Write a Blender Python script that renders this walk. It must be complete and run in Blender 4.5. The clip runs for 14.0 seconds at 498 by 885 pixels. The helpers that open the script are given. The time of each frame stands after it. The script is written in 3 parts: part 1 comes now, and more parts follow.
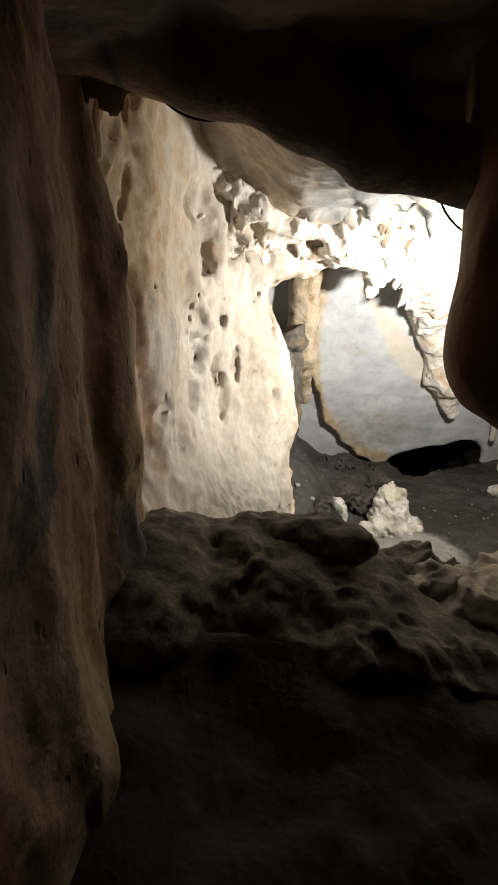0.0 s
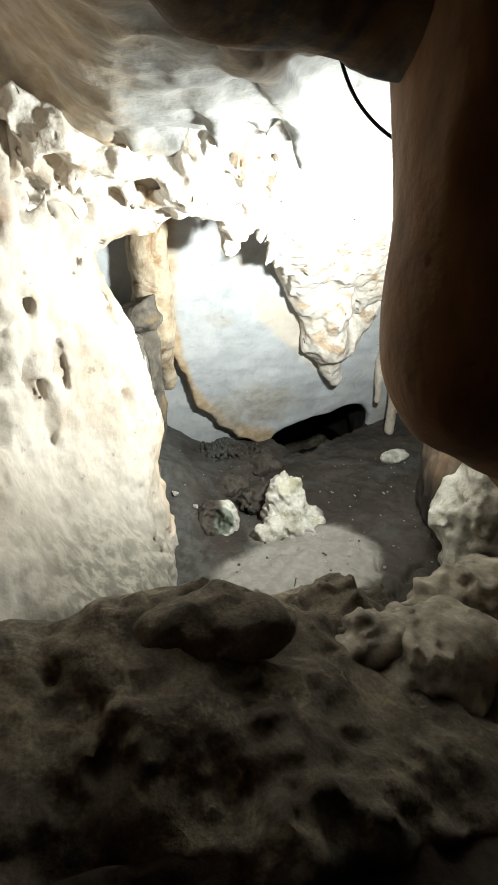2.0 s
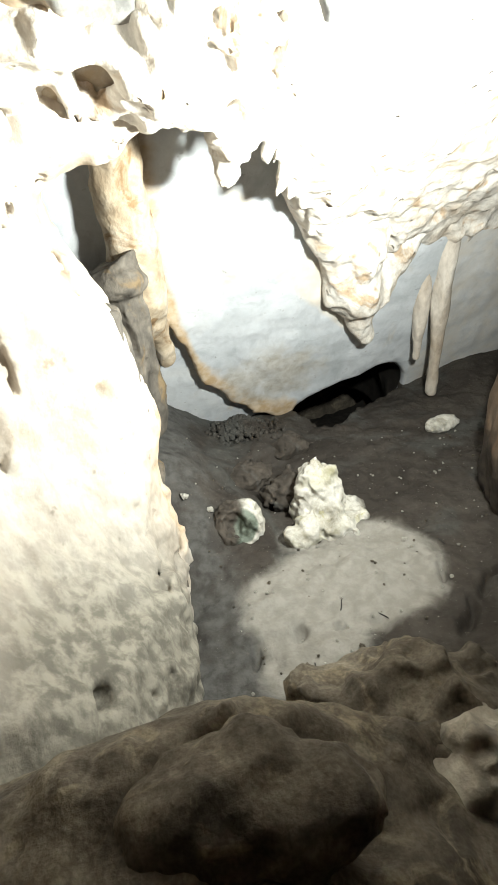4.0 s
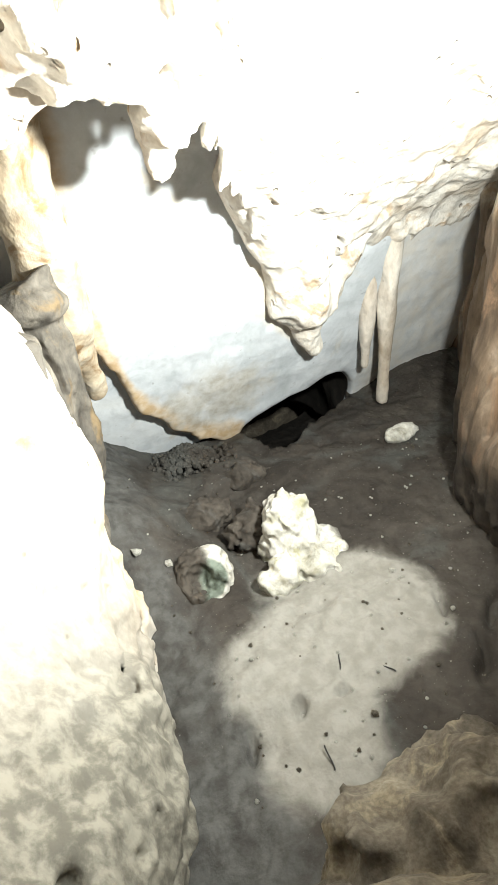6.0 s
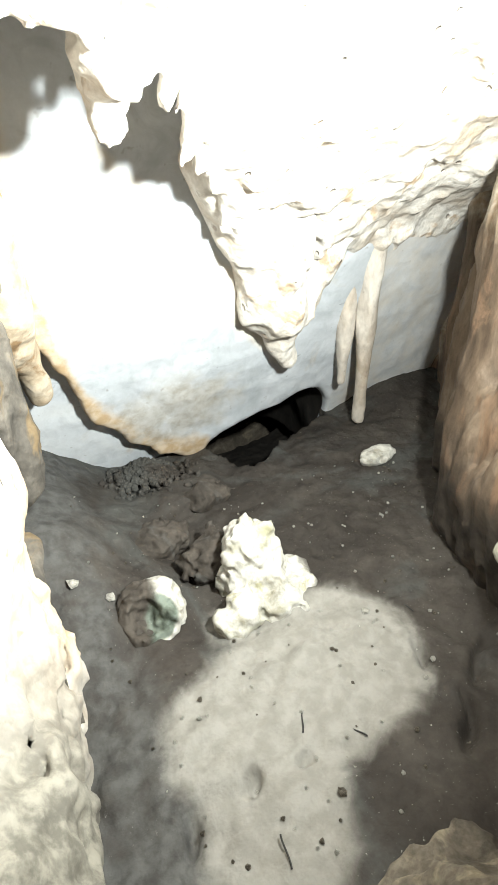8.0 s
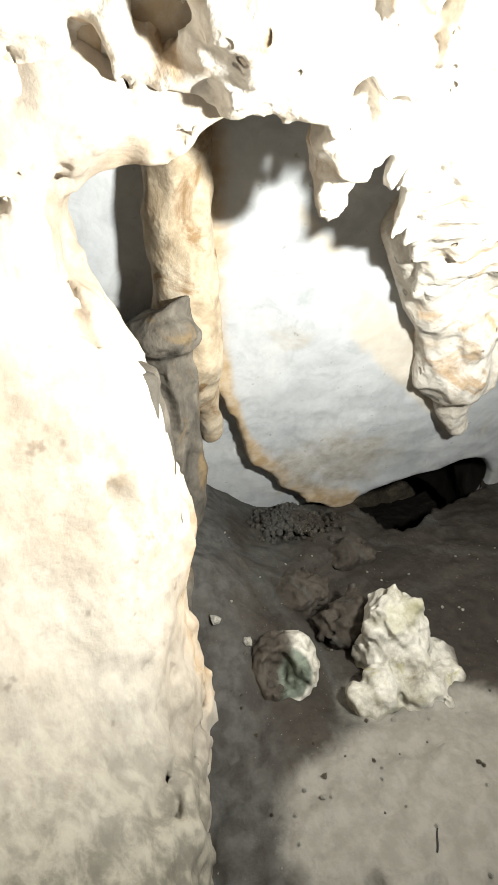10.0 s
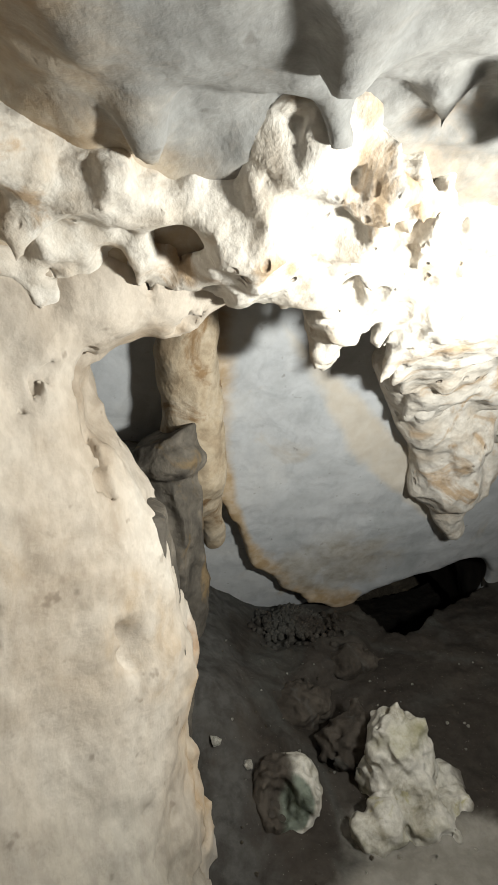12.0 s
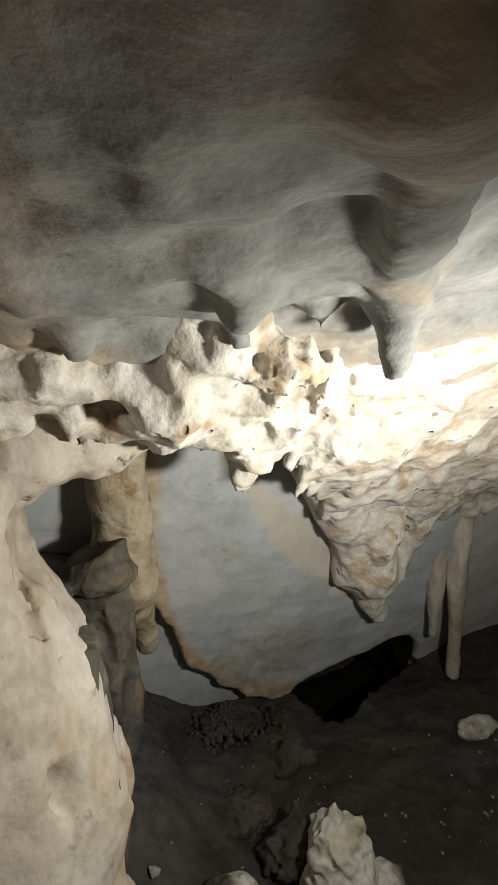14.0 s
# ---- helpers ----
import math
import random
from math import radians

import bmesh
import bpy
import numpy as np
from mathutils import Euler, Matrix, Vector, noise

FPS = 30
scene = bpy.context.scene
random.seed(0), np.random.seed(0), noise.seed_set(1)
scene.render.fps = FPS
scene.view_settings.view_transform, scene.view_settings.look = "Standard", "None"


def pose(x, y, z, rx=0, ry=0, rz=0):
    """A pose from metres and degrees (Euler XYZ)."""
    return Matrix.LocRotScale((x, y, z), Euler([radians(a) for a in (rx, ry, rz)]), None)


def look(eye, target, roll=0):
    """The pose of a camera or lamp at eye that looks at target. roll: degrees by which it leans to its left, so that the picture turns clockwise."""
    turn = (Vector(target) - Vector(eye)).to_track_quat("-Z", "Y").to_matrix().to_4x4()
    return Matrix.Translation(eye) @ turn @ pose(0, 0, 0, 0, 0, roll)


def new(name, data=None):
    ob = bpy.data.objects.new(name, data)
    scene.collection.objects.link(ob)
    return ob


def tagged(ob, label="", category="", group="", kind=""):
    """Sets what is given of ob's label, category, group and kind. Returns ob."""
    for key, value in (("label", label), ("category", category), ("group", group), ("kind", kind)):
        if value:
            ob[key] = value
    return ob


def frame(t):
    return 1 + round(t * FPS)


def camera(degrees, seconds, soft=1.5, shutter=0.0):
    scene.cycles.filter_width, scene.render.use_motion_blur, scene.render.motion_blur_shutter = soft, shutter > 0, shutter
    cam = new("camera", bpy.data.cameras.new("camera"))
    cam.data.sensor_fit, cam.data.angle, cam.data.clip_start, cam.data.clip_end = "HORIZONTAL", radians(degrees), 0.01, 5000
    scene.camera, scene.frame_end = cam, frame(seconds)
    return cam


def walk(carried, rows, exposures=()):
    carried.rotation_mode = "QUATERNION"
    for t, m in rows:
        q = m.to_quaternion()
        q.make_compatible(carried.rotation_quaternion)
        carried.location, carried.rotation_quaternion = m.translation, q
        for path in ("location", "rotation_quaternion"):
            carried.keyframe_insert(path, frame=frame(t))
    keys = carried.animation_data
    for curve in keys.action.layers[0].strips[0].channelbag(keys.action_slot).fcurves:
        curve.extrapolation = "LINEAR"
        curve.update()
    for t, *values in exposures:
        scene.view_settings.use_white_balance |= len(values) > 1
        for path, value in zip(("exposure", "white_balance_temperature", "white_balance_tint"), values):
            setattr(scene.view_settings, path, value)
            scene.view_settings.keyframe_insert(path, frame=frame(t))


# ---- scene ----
cam = camera(52.2, 14.0)
METRES, EYE, TILT, LEAN, TURN = 4.0, 1.55, -18.0, 0.0, 0.0
# stops, following the camera's own brightening and darkening
EXPOSURES = [(0.0, 0.3, 7000, 11), (0.5, 0.5, 6900, 9), (1.5, 0.65, 6500, 5), (2.5, 0.8, 6350, 2), (5.0, 1.35, 6500, 4), (7.5, 1.7, 6250, 3), (9.0, 1.35, 6500, 6), (11.5, -0.28, 6750, 7), (12.5, -0.7, 6650, 7), (14.0, -1.2, 7000, 7)]
ROWS = [
    (0.0, 0.0, 0.0, 0.0, -0.0, 0.0, -0.0),
    (0.5, 0.0117, 0.074, 0.0249, -3.55, -1.37, 2.2),
    (1.0, 0.019, 0.1327, 0.0401, -6.42, -1.82, 3.13),
    (1.5, 0.0246, 0.2158, 0.0546, -11.36, -4.2, 5.79),
    (2.0, 0.0524, 0.2619, 0.0836, -13.91, -5.35, 7.67),
    (2.5, 0.0706, 0.3307, 0.1023, -12.12, -7.46, 8.3),
    (5.0, 0.114, 0.5593, 0.1342, -14.98, -11.06, 14.73),
    (5.5, 0.1067, 0.5922, 0.1496, -17.54, -10.74, 15.03),
    (6.0, 0.0983, 0.6312, 0.1481, -22.01, -11.21, 16.38),
    (6.5, 0.1172, 0.6653, 0.1443, -26.46, -11.95, 17.26),
    (7.0, 0.1401, 0.6876, 0.1383, -29.29, -11.07, 17.13),
    (7.5, 0.1506, 0.7024, 0.1346, -28.97, -10.58, 15.29),
    (8.0, 0.1481, 0.7165, 0.1308, -24.64, -10.22, 13.7),
    (8.5, 0.1423, 0.7276, 0.129, -19.96, -9.06, 11.5),
    (9.0, 0.1298, 0.7378, 0.1382, -15.02, -6.67, 9.35),
    (11.5, 0.1081, 0.7086, 0.21, -5.87, 2.74, 6.19),
    (12.0, 0.1153, 0.692, 0.226, -8.35, 5.17, 6.51),
    (12.5, 0.1209, 0.6774, 0.2417, -11.33, 7.79, 7.27),
    (13.0, 0.127, 0.6645, 0.2562, -13.61, 10.18, 8.59),
    (13.5, 0.1279, 0.6458, 0.2673, -15.53, 11.39, 9.46),
    (14.0, 0.121, 0.6318, 0.278, -15.48, 11.75, 10.08),
]
walk(cam, [(t, pose(0, 0, EYE, TILT, LEAN, TURN) @ pose(METRES * x, METRES * y, METRES * z, 90 + pitch, roll, yaw)) for t, x, y, z, yaw, pitch, roll in ROWS], EXPOSURES)

# ---- light: one floodlight on the right-hand rock, hidden behind the hanging curtain ----
world = bpy.data.worlds.new("cave_dark")
world.use_nodes = True
world.node_tree.nodes["Background"].inputs[0].default_value = (0.02, 0.025, 0.03, 1)
world.node_tree.nodes["Background"].inputs[1].default_value = 0.02
scene.world = world

LAMP = Vector((1.9, 3.5, 1.27))
bulb = bpy.data.lights.new("flood_light", "AREA")
bulb.shape, bulb.size, bulb.size_y = "RECTANGLE", 0.22, 0.14
bulb.energy, bulb.color = 105, (1.0, 0.985, 0.93)
new("flood_light", bulb).matrix_world = look(LAMP, LAMP + Vector((-0.42, 1.0, 0.02)))


# ---- materials ----
def mat(name, colours, scale=2.0, rough=0.85, bump=0.5, stain=None, stain_scale=0.9, stain_cut=(0.48, 0.62), stretch=(1, 1, 1), fine=28.0, metal=0.0, spec=0.3, patch=None, flecks=None, grainy=0.35, tints=(), pits=0.0):
    """Procedural rock: broad mottling, grain, stains with edges of their own, and two sizes of relief."""
    m = bpy.data.materials.new(name)
    m.use_nodes = True
    t = m.node_tree
    n, link = t.nodes, t.links
    b = n["Principled BSDF"]
    b.inputs["Roughness"].default_value = rough
    b.inputs["Metallic"].default_value = metal
    b.inputs["Specular IOR Level"].default_value = spec
    co = n.new("ShaderNodeTexCoord")
    mp = n.new("ShaderNodeMapping")
    mp.inputs["Scale"].default_value = stretch
    link.new(co.outputs["Object"], mp.inputs["Vector"])

    def noise_tex(sc, detail=6.0, dist=0.0, vec=mp.outputs["Vector"], ro=0.6):
        x = n.new("ShaderNodeTexNoise")
        x.inputs["Scale"].default_value, x.inputs["Detail"].default_value = sc, detail
        x.inputs["Distortion"].default_value, x.inputs["Roughness"].default_value = dist, ro
        link.new(vec, x.inputs["Vector"])
        return x.outputs["Fac"]

    def mix(fac, a, c, kind="MIX"):
        x = n.new("ShaderNodeMix")
        x.data_type, x.blend_type = "RGBA", kind
        for sock, v in ((x.inputs[0], fac), (x.inputs[6], a), (x.inputs[7], c)):
            if isinstance(v, (int, float)):
                sock.default_value = v
            elif isinstance(v, tuple):
                sock.default_value = (*v, 1)
            else:
                link.new(v, sock)
        return x.outputs[2]

    def span(v, a, c, to0=0.0, to1=1.0):
        x = n.new("ShaderNodeMapRange")
        x.interpolation_type = "SMOOTHSTEP"
        link.new(v, x.inputs["Value"])
        for k, w in (("From Min", a), ("From Max", c), ("To Min", to0), ("To Max", to1)):
            x.inputs[k].default_value = w
        return x.outputs["Result"]

    ramp = n.new("ShaderNodeValToRGB")
    els = ramp.color_ramp.elements
    while len(els) < len(colours):
        els.new(0.5)
    for i, c in enumerate(colours):
        els[i].position = 0.3 + 0.4 * i / max(1, len(colours) - 1)
        els[i].color = (*c, 1)
    link.new(noise_tex(scale, 7.0, 0.6), ramp.inputs["Fac"])
    col = ramp.outputs["Color"]
    if stain:
        col = mix(span(noise_tex(stain_scale, 8.0, 1.2), *stain_cut), col, stain)
    grain = noise_tex(fine, 5.0)
    col = mix(span(grain, 0.35, 0.65, grainy, 0.0), col, (0.62, 0.60, 0.58), "MULTIPLY")
    dots = noise_tex(fine * 0.5, 2.0, 0.0, co.outputs["Object"])
    col = mix(span(dots, 0.66, 0.78, 0.0, 0.45), col, (0.25, 0.2, 0.16), "MULTIPLY")
    blot = noise_tex(scale * 3.3, 5.0, 1.5)
    col = mix(span(blot, 0.3, 0.55, 0.45, 0.0), col, tuple(0.55 + 0.3 * c for c in colours[0]), "MULTIPLY")
    if flecks:
        col = mix(span(noise_tex(70.0, 2.0, 0.0, co.outputs["Object"]), 0.70, 0.76, 0.0, 0.7), col, flecks)
    if patch:
        # a crust-coloured patch with a ragged edge: (centre, half sizes, turn, colour, its darker mottle, softness)
        middle, half, turn, pale, dull, soft = patch
        pm = n.new("ShaderNodeMapping")
        pm.vector_type = "TEXTURE"
        pm.inputs["Location"].default_value = middle
        pm.inputs["Rotation"].default_value = (0, 0, radians(turn))
        pm.inputs["Scale"].default_value = half
        wob = n.new("ShaderNodeTexNoise")
        wob.inputs["Scale"].default_value, wob.inputs["Detail"].default_value = 2.2, 5.0
        link.new(co.outputs["Object"], wob.inputs["Vector"])
        ad = n.new("ShaderNodeVectorMath")
        ad.operation = "MULTIPLY_ADD"
        ad.inputs[1].default_value = (0.42, 0.42, 0.42 if half[2] < 3 else 0.0)
        link.new(wob.outputs["Color"], ad.inputs[0])
        link.new(co.outputs["Object"], ad.inputs[2])
        sh = n.new("ShaderNodeVectorMath")
        sh.operation = "ADD"
        sh.inputs[1].default_value = (-0.21, -0.21, -0.21 if half[2] < 3 else 0.0)
        link.new(ad.outputs["Vector"], sh.inputs[0])
        link.new(sh.outputs["Vector"], pm.inputs["Vector"])
        ln = n.new("ShaderNodeVectorMath")
        ln.operation = "LENGTH"
        link.new(pm.outputs["Vector"], ln.inputs[0])
        col = mix(span(ln.outputs["Value"], 1.0 + soft, 1.0 - soft), col, mix(span(noise_tex(15.0, 8.0, 0.2), 0.36, 0.62), pale, dull))
    def math_of(op, a, c):
        x = n.new("ShaderNodeMath")
        x.operation = op
        for sock, v in zip(x.inputs, (a, c)):
            if isinstance(v, (int, float)):
                sock.default_value = v
            else:
                link.new(v, sock)
        return x.outputs["Value"]

    # tints laid over the rock, some standing for light or shade, each with a ragged edge
    for key, one, two, ragged in tints:
        at = n.new("ShaderNodeAttribute")
        at.attribute_name = key
        wild = math_of("MULTIPLY", math_of("SUBTRACT", noise_tex(4.5, 8.0, 0.4, co.outputs["Object"], 0.65), 0.5), ragged)
        have = math_of("MULTIPLY", span(math_of("ADD", at.outputs["Fac"], wild), 0.22, 0.78), span(at.outputs["Fac"], 0.02, 0.15))
        col = mix(have, col, mix(span(noise_tex(11.0, 8.0, 0.2, co.outputs["Object"]), 0.34, 0.66), one, two))
    low = None
    if pits:
        vo = n.new("ShaderNodeTexVoronoi")
        vo.inputs["Scale"].default_value = 13.0
        warp = n.new("ShaderNodeMapping")
        warp.inputs["Scale"].default_value = (1.0, 1.0, 0.55)
        link.new(co.outputs["Object"], warp.inputs["Vector"])
        link.new(warp.outputs["Vector"], vo.inputs["Vector"])
        hole = math_of("MULTIPLY", span(vo.outputs["Distance"], 0.24, 0.12), span(noise_tex(3.7, 3.0, 0.0, co.outputs["Object"]), 0.50, 0.62))
        col = mix(math_of("MULTIPLY", hole, pits), col, (0.30, 0.2, 0.13), "MULTIPLY")
        low = hole
    link.new(col, b.inputs["Base Color"])
    if bump:
        h1 = n.new("ShaderNodeBump")
        h1.inputs["Strength"].default_value, h1.inputs["Distance"].default_value = min(1.0, bump * 1.25), 0.03
        link.new(noise_tex(8.0, 7.0, 0.0, ro=0.53, vec=co.outputs["Object"]), h1.inputs["Height"])
        h2 = n.new("ShaderNodeBump")
        h2.inputs["Strength"].default_value, h2.inputs["Distance"].default_value = bump * 0.3, 0.004
        link.new(noise_tex(55.0, 4.0, vec=co.outputs["Object"]), h2.inputs["Height"])
        link.new(h1.outputs["Normal"], h2.inputs["Normal"])
        last = h2
        if low is not None:
            last = n.new("ShaderNodeBump")
            last.invert = True
            last.inputs["Strength"].default_value, last.inputs["Distance"].default_value = 1.0, 0.015
            link.new(low, last.inputs["Height"])
            link.new(h2.outputs["Normal"], last.inputs["Normal"])
        link.new(last.outputs["Normal"], b.inputs["Normal"])
    return m


# patch: grey crust, with the beam's lower cutoff put into its colour
CREAM = mat("cream_flowstone", [(0.40, 0.335, 0.265), (0.58, 0.53, 0.47), (0.69, 0.665, 0.62)], 1.6, 0.75, 0.55, (0.48, 0.36, 0.23), 1.3, (0.58, 0.76), (1, 1, 0.55), patch=((-0.15, 3.55, -0.98), (1.1, 1.25, 1.14), 0, (0.27, 0.255, 0.215), (0.125, 0.117, 0.098), 0.4), tints=(("ochre", (0.46, 0.32, 0.19), (0.60, 0.50, 0.38), 0.9), ("deep_brown", (0.24, 0.13, 0.065), (0.36, 0.22, 0.12), 0.7)))
CRAG = mat("pale_craggy_limestone", [(0.52, 0.44, 0.35), (0.70, 0.67, 0.62), (0.78, 0.77, 0.75)], 2.6, 0.85, 1.0, (0.53, 0.41, 0.29), 2.6, (0.54, 0.66), pits=0.4)
GREY = mat("smooth_grey_limestone", [(0.20, 0.205, 0.205), (0.30, 0.307, 0.308), (0.38, 0.38, 0.37)], 1.4, 0.8, 0.5, (0.37, 0.31, 0.25), 1.6, (0.54, 0.72), tints=(("ochre", (0.40, 0.31, 0.21), (0.52, 0.46, 0.38), 0.9),))
SLAB = mat("blue_grey_slab", [(0.40, 0.43, 0.46), (0.53, 0.56, 0.60), (0.61, 0.63, 0.65)], 1.5, 0.8, 0.16, (0.48, 0.43, 0.36), 1.0, (0.57, 0.70), grainy=0.12, tints=(("ochre", (0.44, 0.32, 0.19), (0.58, 0.48, 0.36), 0.7), ("cream", (0.60, 0.57, 0.52), (0.56, 0.52, 0.46), 0.8), ("dusty", (0.33, 0.31, 0.27), (0.45, 0.44, 0.42), 1.2), ("hole_shade", (0.012, 0.011, 0.010), (0.022, 0.019, 0.016), 0.1)))
BROWN = mat("brown_curtain", [(0.15, 0.08, 0.04), (0.30, 0.165, 0.085), (0.42, 0.25, 0.14)], 2.2, 0.7, 0.4, (0.12, 0.10, 0.09), 1.4, (0.55, 0.7), (1, 1, 0.3))
DARKROCK = mat("dull_brown_rock", [(0.045, 0.039, 0.031), (0.115, 0.10, 0.08), (0.24, 0.215, 0.17)], 4.0, 0.85, 1.0, (0.22, 0.19, 0.14), 5.0, (0.52, 0.66), fine=60.0, grainy=0.8)
MUD = mat("dark_cave_mud", [(0.024, 0.020, 0.017), (0.040, 0.034, 0.029), (0.066, 0.058, 0.050)], 2.2, 0.8, 0.9, (0.062, 0.062, 0.058), 0.9, (0.48, 0.62), tints=(("grit", (0.085, 0.085, 0.082), (0.045, 0.043, 0.041), 1.2), ("light_pool", (0.25, 0.242, 0.223), (0.195, 0.186, 0.168), 0.85), ("hole_shade", (0.012, 0.011, 0.010), (0.022, 0.019, 0.016), 0.2)), flecks=(0.36, 0.345, 0.31))
FLOW = mat("fluted_brown_flowstone", [(0.05, 0.034, 0.022), (0.11, 0.08, 0.055), (0.20, 0.155, 0.115)], 3.0, 0.7, 0.6, (0.17, 0.11, 0.07), 2.2, (0.52, 0.64), (1.6, 1.6, 0.4), tints=(("pale", (0.56, 0.52, 0.45), (0.38, 0.29, 0.20), 1.0), ("mud_shade", (0.022, 0.018, 0.015), (0.045, 0.037, 0.03), 0.9)))
# near-black: the passage floor's deep shade put into the soil colour
SHADESOIL = mat("shaded_brown_soil", [(0.018, 0.014, 0.011), (0.035, 0.027, 0.02), (0.06, 0.046, 0.034)], 3.0, 0.9, 0.8, (0.10, 0.075, 0.05), 2.5, (0.6, 0.7))
DRAPE = mat("brown_cream_flowstone", [(0.13, 0.085, 0.055), (0.38, 0.27, 0.17), (0.56, 0.46, 0.34)], 2.0, 0.8, 0.8, (0.10, 0.095, 0.095), 1.3, (0.56, 0.68), (1, 1, 0.6), tints=(("deep_brown", (0.20, 0.10, 0.05), (0.32, 0.18, 0.09), 0.7),), pits=0.5)
MOTTLED = mat("mottled_brown_rock", [(0.09, 0.085, 0.088), (0.25, 0.18, 0.12), (0.42, 0.30, 0.195)], 1.8, 0.85, 0.7, (0.085, 0.10, 0.12), 1.1, (0.5, 0.62))
CRUST = mat("grey_ochre_crust", [(0.12, 0.113, 0.105), (0.32, 0.295, 0.25), (0.58, 0.55, 0.49)], 4.0, 0.8, 1.0, (0.33, 0.24, 0.13), 2.2, (0.54, 0.64))
CLOD = mat("hardened_mud", [(0.035, 0.03, 0.025), (0.06, 0.051, 0.043), (0.10, 0.087, 0.073)], 5.0, 0.85, 0.9, (0.085, 0.083, 0.078), 3.0, (0.5, 0.62))
OCHRE = mat("ochre_flowstone", [(0.33, 0.25, 0.165), (0.48, 0.40, 0.295), (0.58, 0.52, 0.43)], 3.2, 0.8, 0.7, (0.28, 0.185, 0.10), 2.4, (0.56, 0.66))
WHITE = mat("white_calcite", [(0.26, 0.245, 0.19), (0.52, 0.51, 0.47), (0.68, 0.67, 0.64)], 7.0, 0.8, 1.0, (0.40, 0.38, 0.24), 6.0, (0.6, 0.7), tints=(("algae", (0.25, 0.24, 0.14), (0.46, 0.45, 0.36), 1.3), ("green", (0.05, 0.06, 0.045), (0.17, 0.20, 0.17), 1.2), ("mud_shade", (0.035, 0.029, 0.024), (0.07, 0.06, 0.05), 0.8)))
LAYER = mat("grey_layered_rock", [(0.06, 0.055, 0.049), (0.13, 0.118, 0.102), (0.25, 0.225, 0.19)], 4.0, 0.85, 1.0, (0.21, 0.155, 0.09), 2.0, (0.54, 0.64), (1.2, 1.2, 0.7))
RUBBER = mat("black_cable_rubber", [(0.015, 0.015, 0.015), (0.03, 0.03, 0.03)], 20.0, 0.5, 0.0)


# ---- solid rock from fields ----
LATTICE = (np.random.RandomState(7).rand(48, 48, 48) * 2 - 1).astype(np.float32)


def val(x, y, z):
    """Smooth value noise, -1 to 1."""
    i, j, k = np.floor(x).astype(np.int32), np.floor(y).astype(np.int32), np.floor(z).astype(np.int32)
    u, v, w = x - i, y - j, z - k
    u, v, w = u * u * (3 - 2 * u), v * v * (3 - 2 * v), w * w * (3 - 2 * w)
    out = 0
    for a in (0, 1):
        for b in (0, 1):
            for c in (0, 1):
                out = out + LATTICE[(i + a) % 48, (j + b) % 48, (k + c) % 48] * (u if a else 1 - u) * (v if b else 1 - v) * (w if c else 1 - w)
    return out


def fbm(x, y, z, f, octaves=4, gain=0.5, s=0.0):
    out, amp = 0, 1.0
    for o in range(octaves):
        out = out + amp * val(x * f + 13.7 * o + s, y * f + 7.1 * o + s, z * f + 3.3 * o - s)
        f, amp = f * 2.03, amp * gain
    return out


def ridge(x, y, z, f, octaves=3, s=0.0):
    """Sharp-edged crags, 0 to about 1.5."""
    out, amp = 0, 1.0
    for o in range(octaves):
        out = out + amp * (1 - np.abs(val(x * f + 5.3 * o + s, y * f - 9.1 * o + s, z * f + 1.9 * o)) * 2.0)
        f, amp = f * 2.1, amp * 0.5
    return out


def scallop(x, y, z, f, s=0):
    """Distance to the nearest of scattered points: cups with sharp rims between them."""
    x, y, z = x * f + s, y * f + s * 1.7, z * f - s
    i, j, k = np.floor(x - 0.5).astype(np.int32), np.floor(y - 0.5).astype(np.int32), np.floor(z - 0.5).astype(np.int32)
    best = np.full(x.shape, 9.0)
    for a in (0, 1):
        for b in (0, 1):
            for c in (0, 1):
                u, v, w = i + a, j + b, k + c
                dx = u + 0.5 + 0.42 * LATTICE[u % 48, v % 48, w % 48] - x
                dy = v + 0.5 + 0.42 * LATTICE[(u + 17) % 48, v % 48, (w + 5) % 48] - y
                dz = w + 0.5 + 0.42 * LATTICE[u % 48, (v + 29) % 48, (w + 11) % 48] - z
                best = np.minimum(best, dx * dx + dy * dy + dz * dz)
    return np.sqrt(best)


def step(v, a, b):
    t = np.clip((v - a) / (b - a), 0, 1)
    return t * t * (3 - 2 * t)


def smin(a, b, k):
    h = np.clip(0.5 + 0.5 * (b - a) / k, 0, 1)
    return b + (a - b) * h - k * h * (1 - h)


def smax(a, b, k):
    return -smin(-a, -b, k)


def ball(x, y, z, c, r):
    """An ellipsoid."""
    d = np.sqrt(((x - c[0]) / r[0]) ** 2 + ((y - c[1]) / r[1]) ** 2 + ((z - c[2]) / r[2]) ** 2)
    return (d - 1) * min(r)


def rod(x, y, z, a, b, ra, rb):
    """A tapered, round-ended rod."""
    a, b = np.array(a), np.array(b)
    d = b - a
    h = np.clip(((x - a[0]) * d[0] + (y - a[1]) * d[1] + (z - a[2]) * d[2]) / d.dot(d), 0, 1)
    return np.sqrt((x - a[0] - h * d[0]) ** 2 + (y - a[1] - h * d[1]) ** 2 + (z - a[2] - h * d[2]) ** 2) - (ra + (rb - ra) * h)


def curve_at(v, xs, ys):
    return np.interp(v, xs, ys).astype(np.float32)


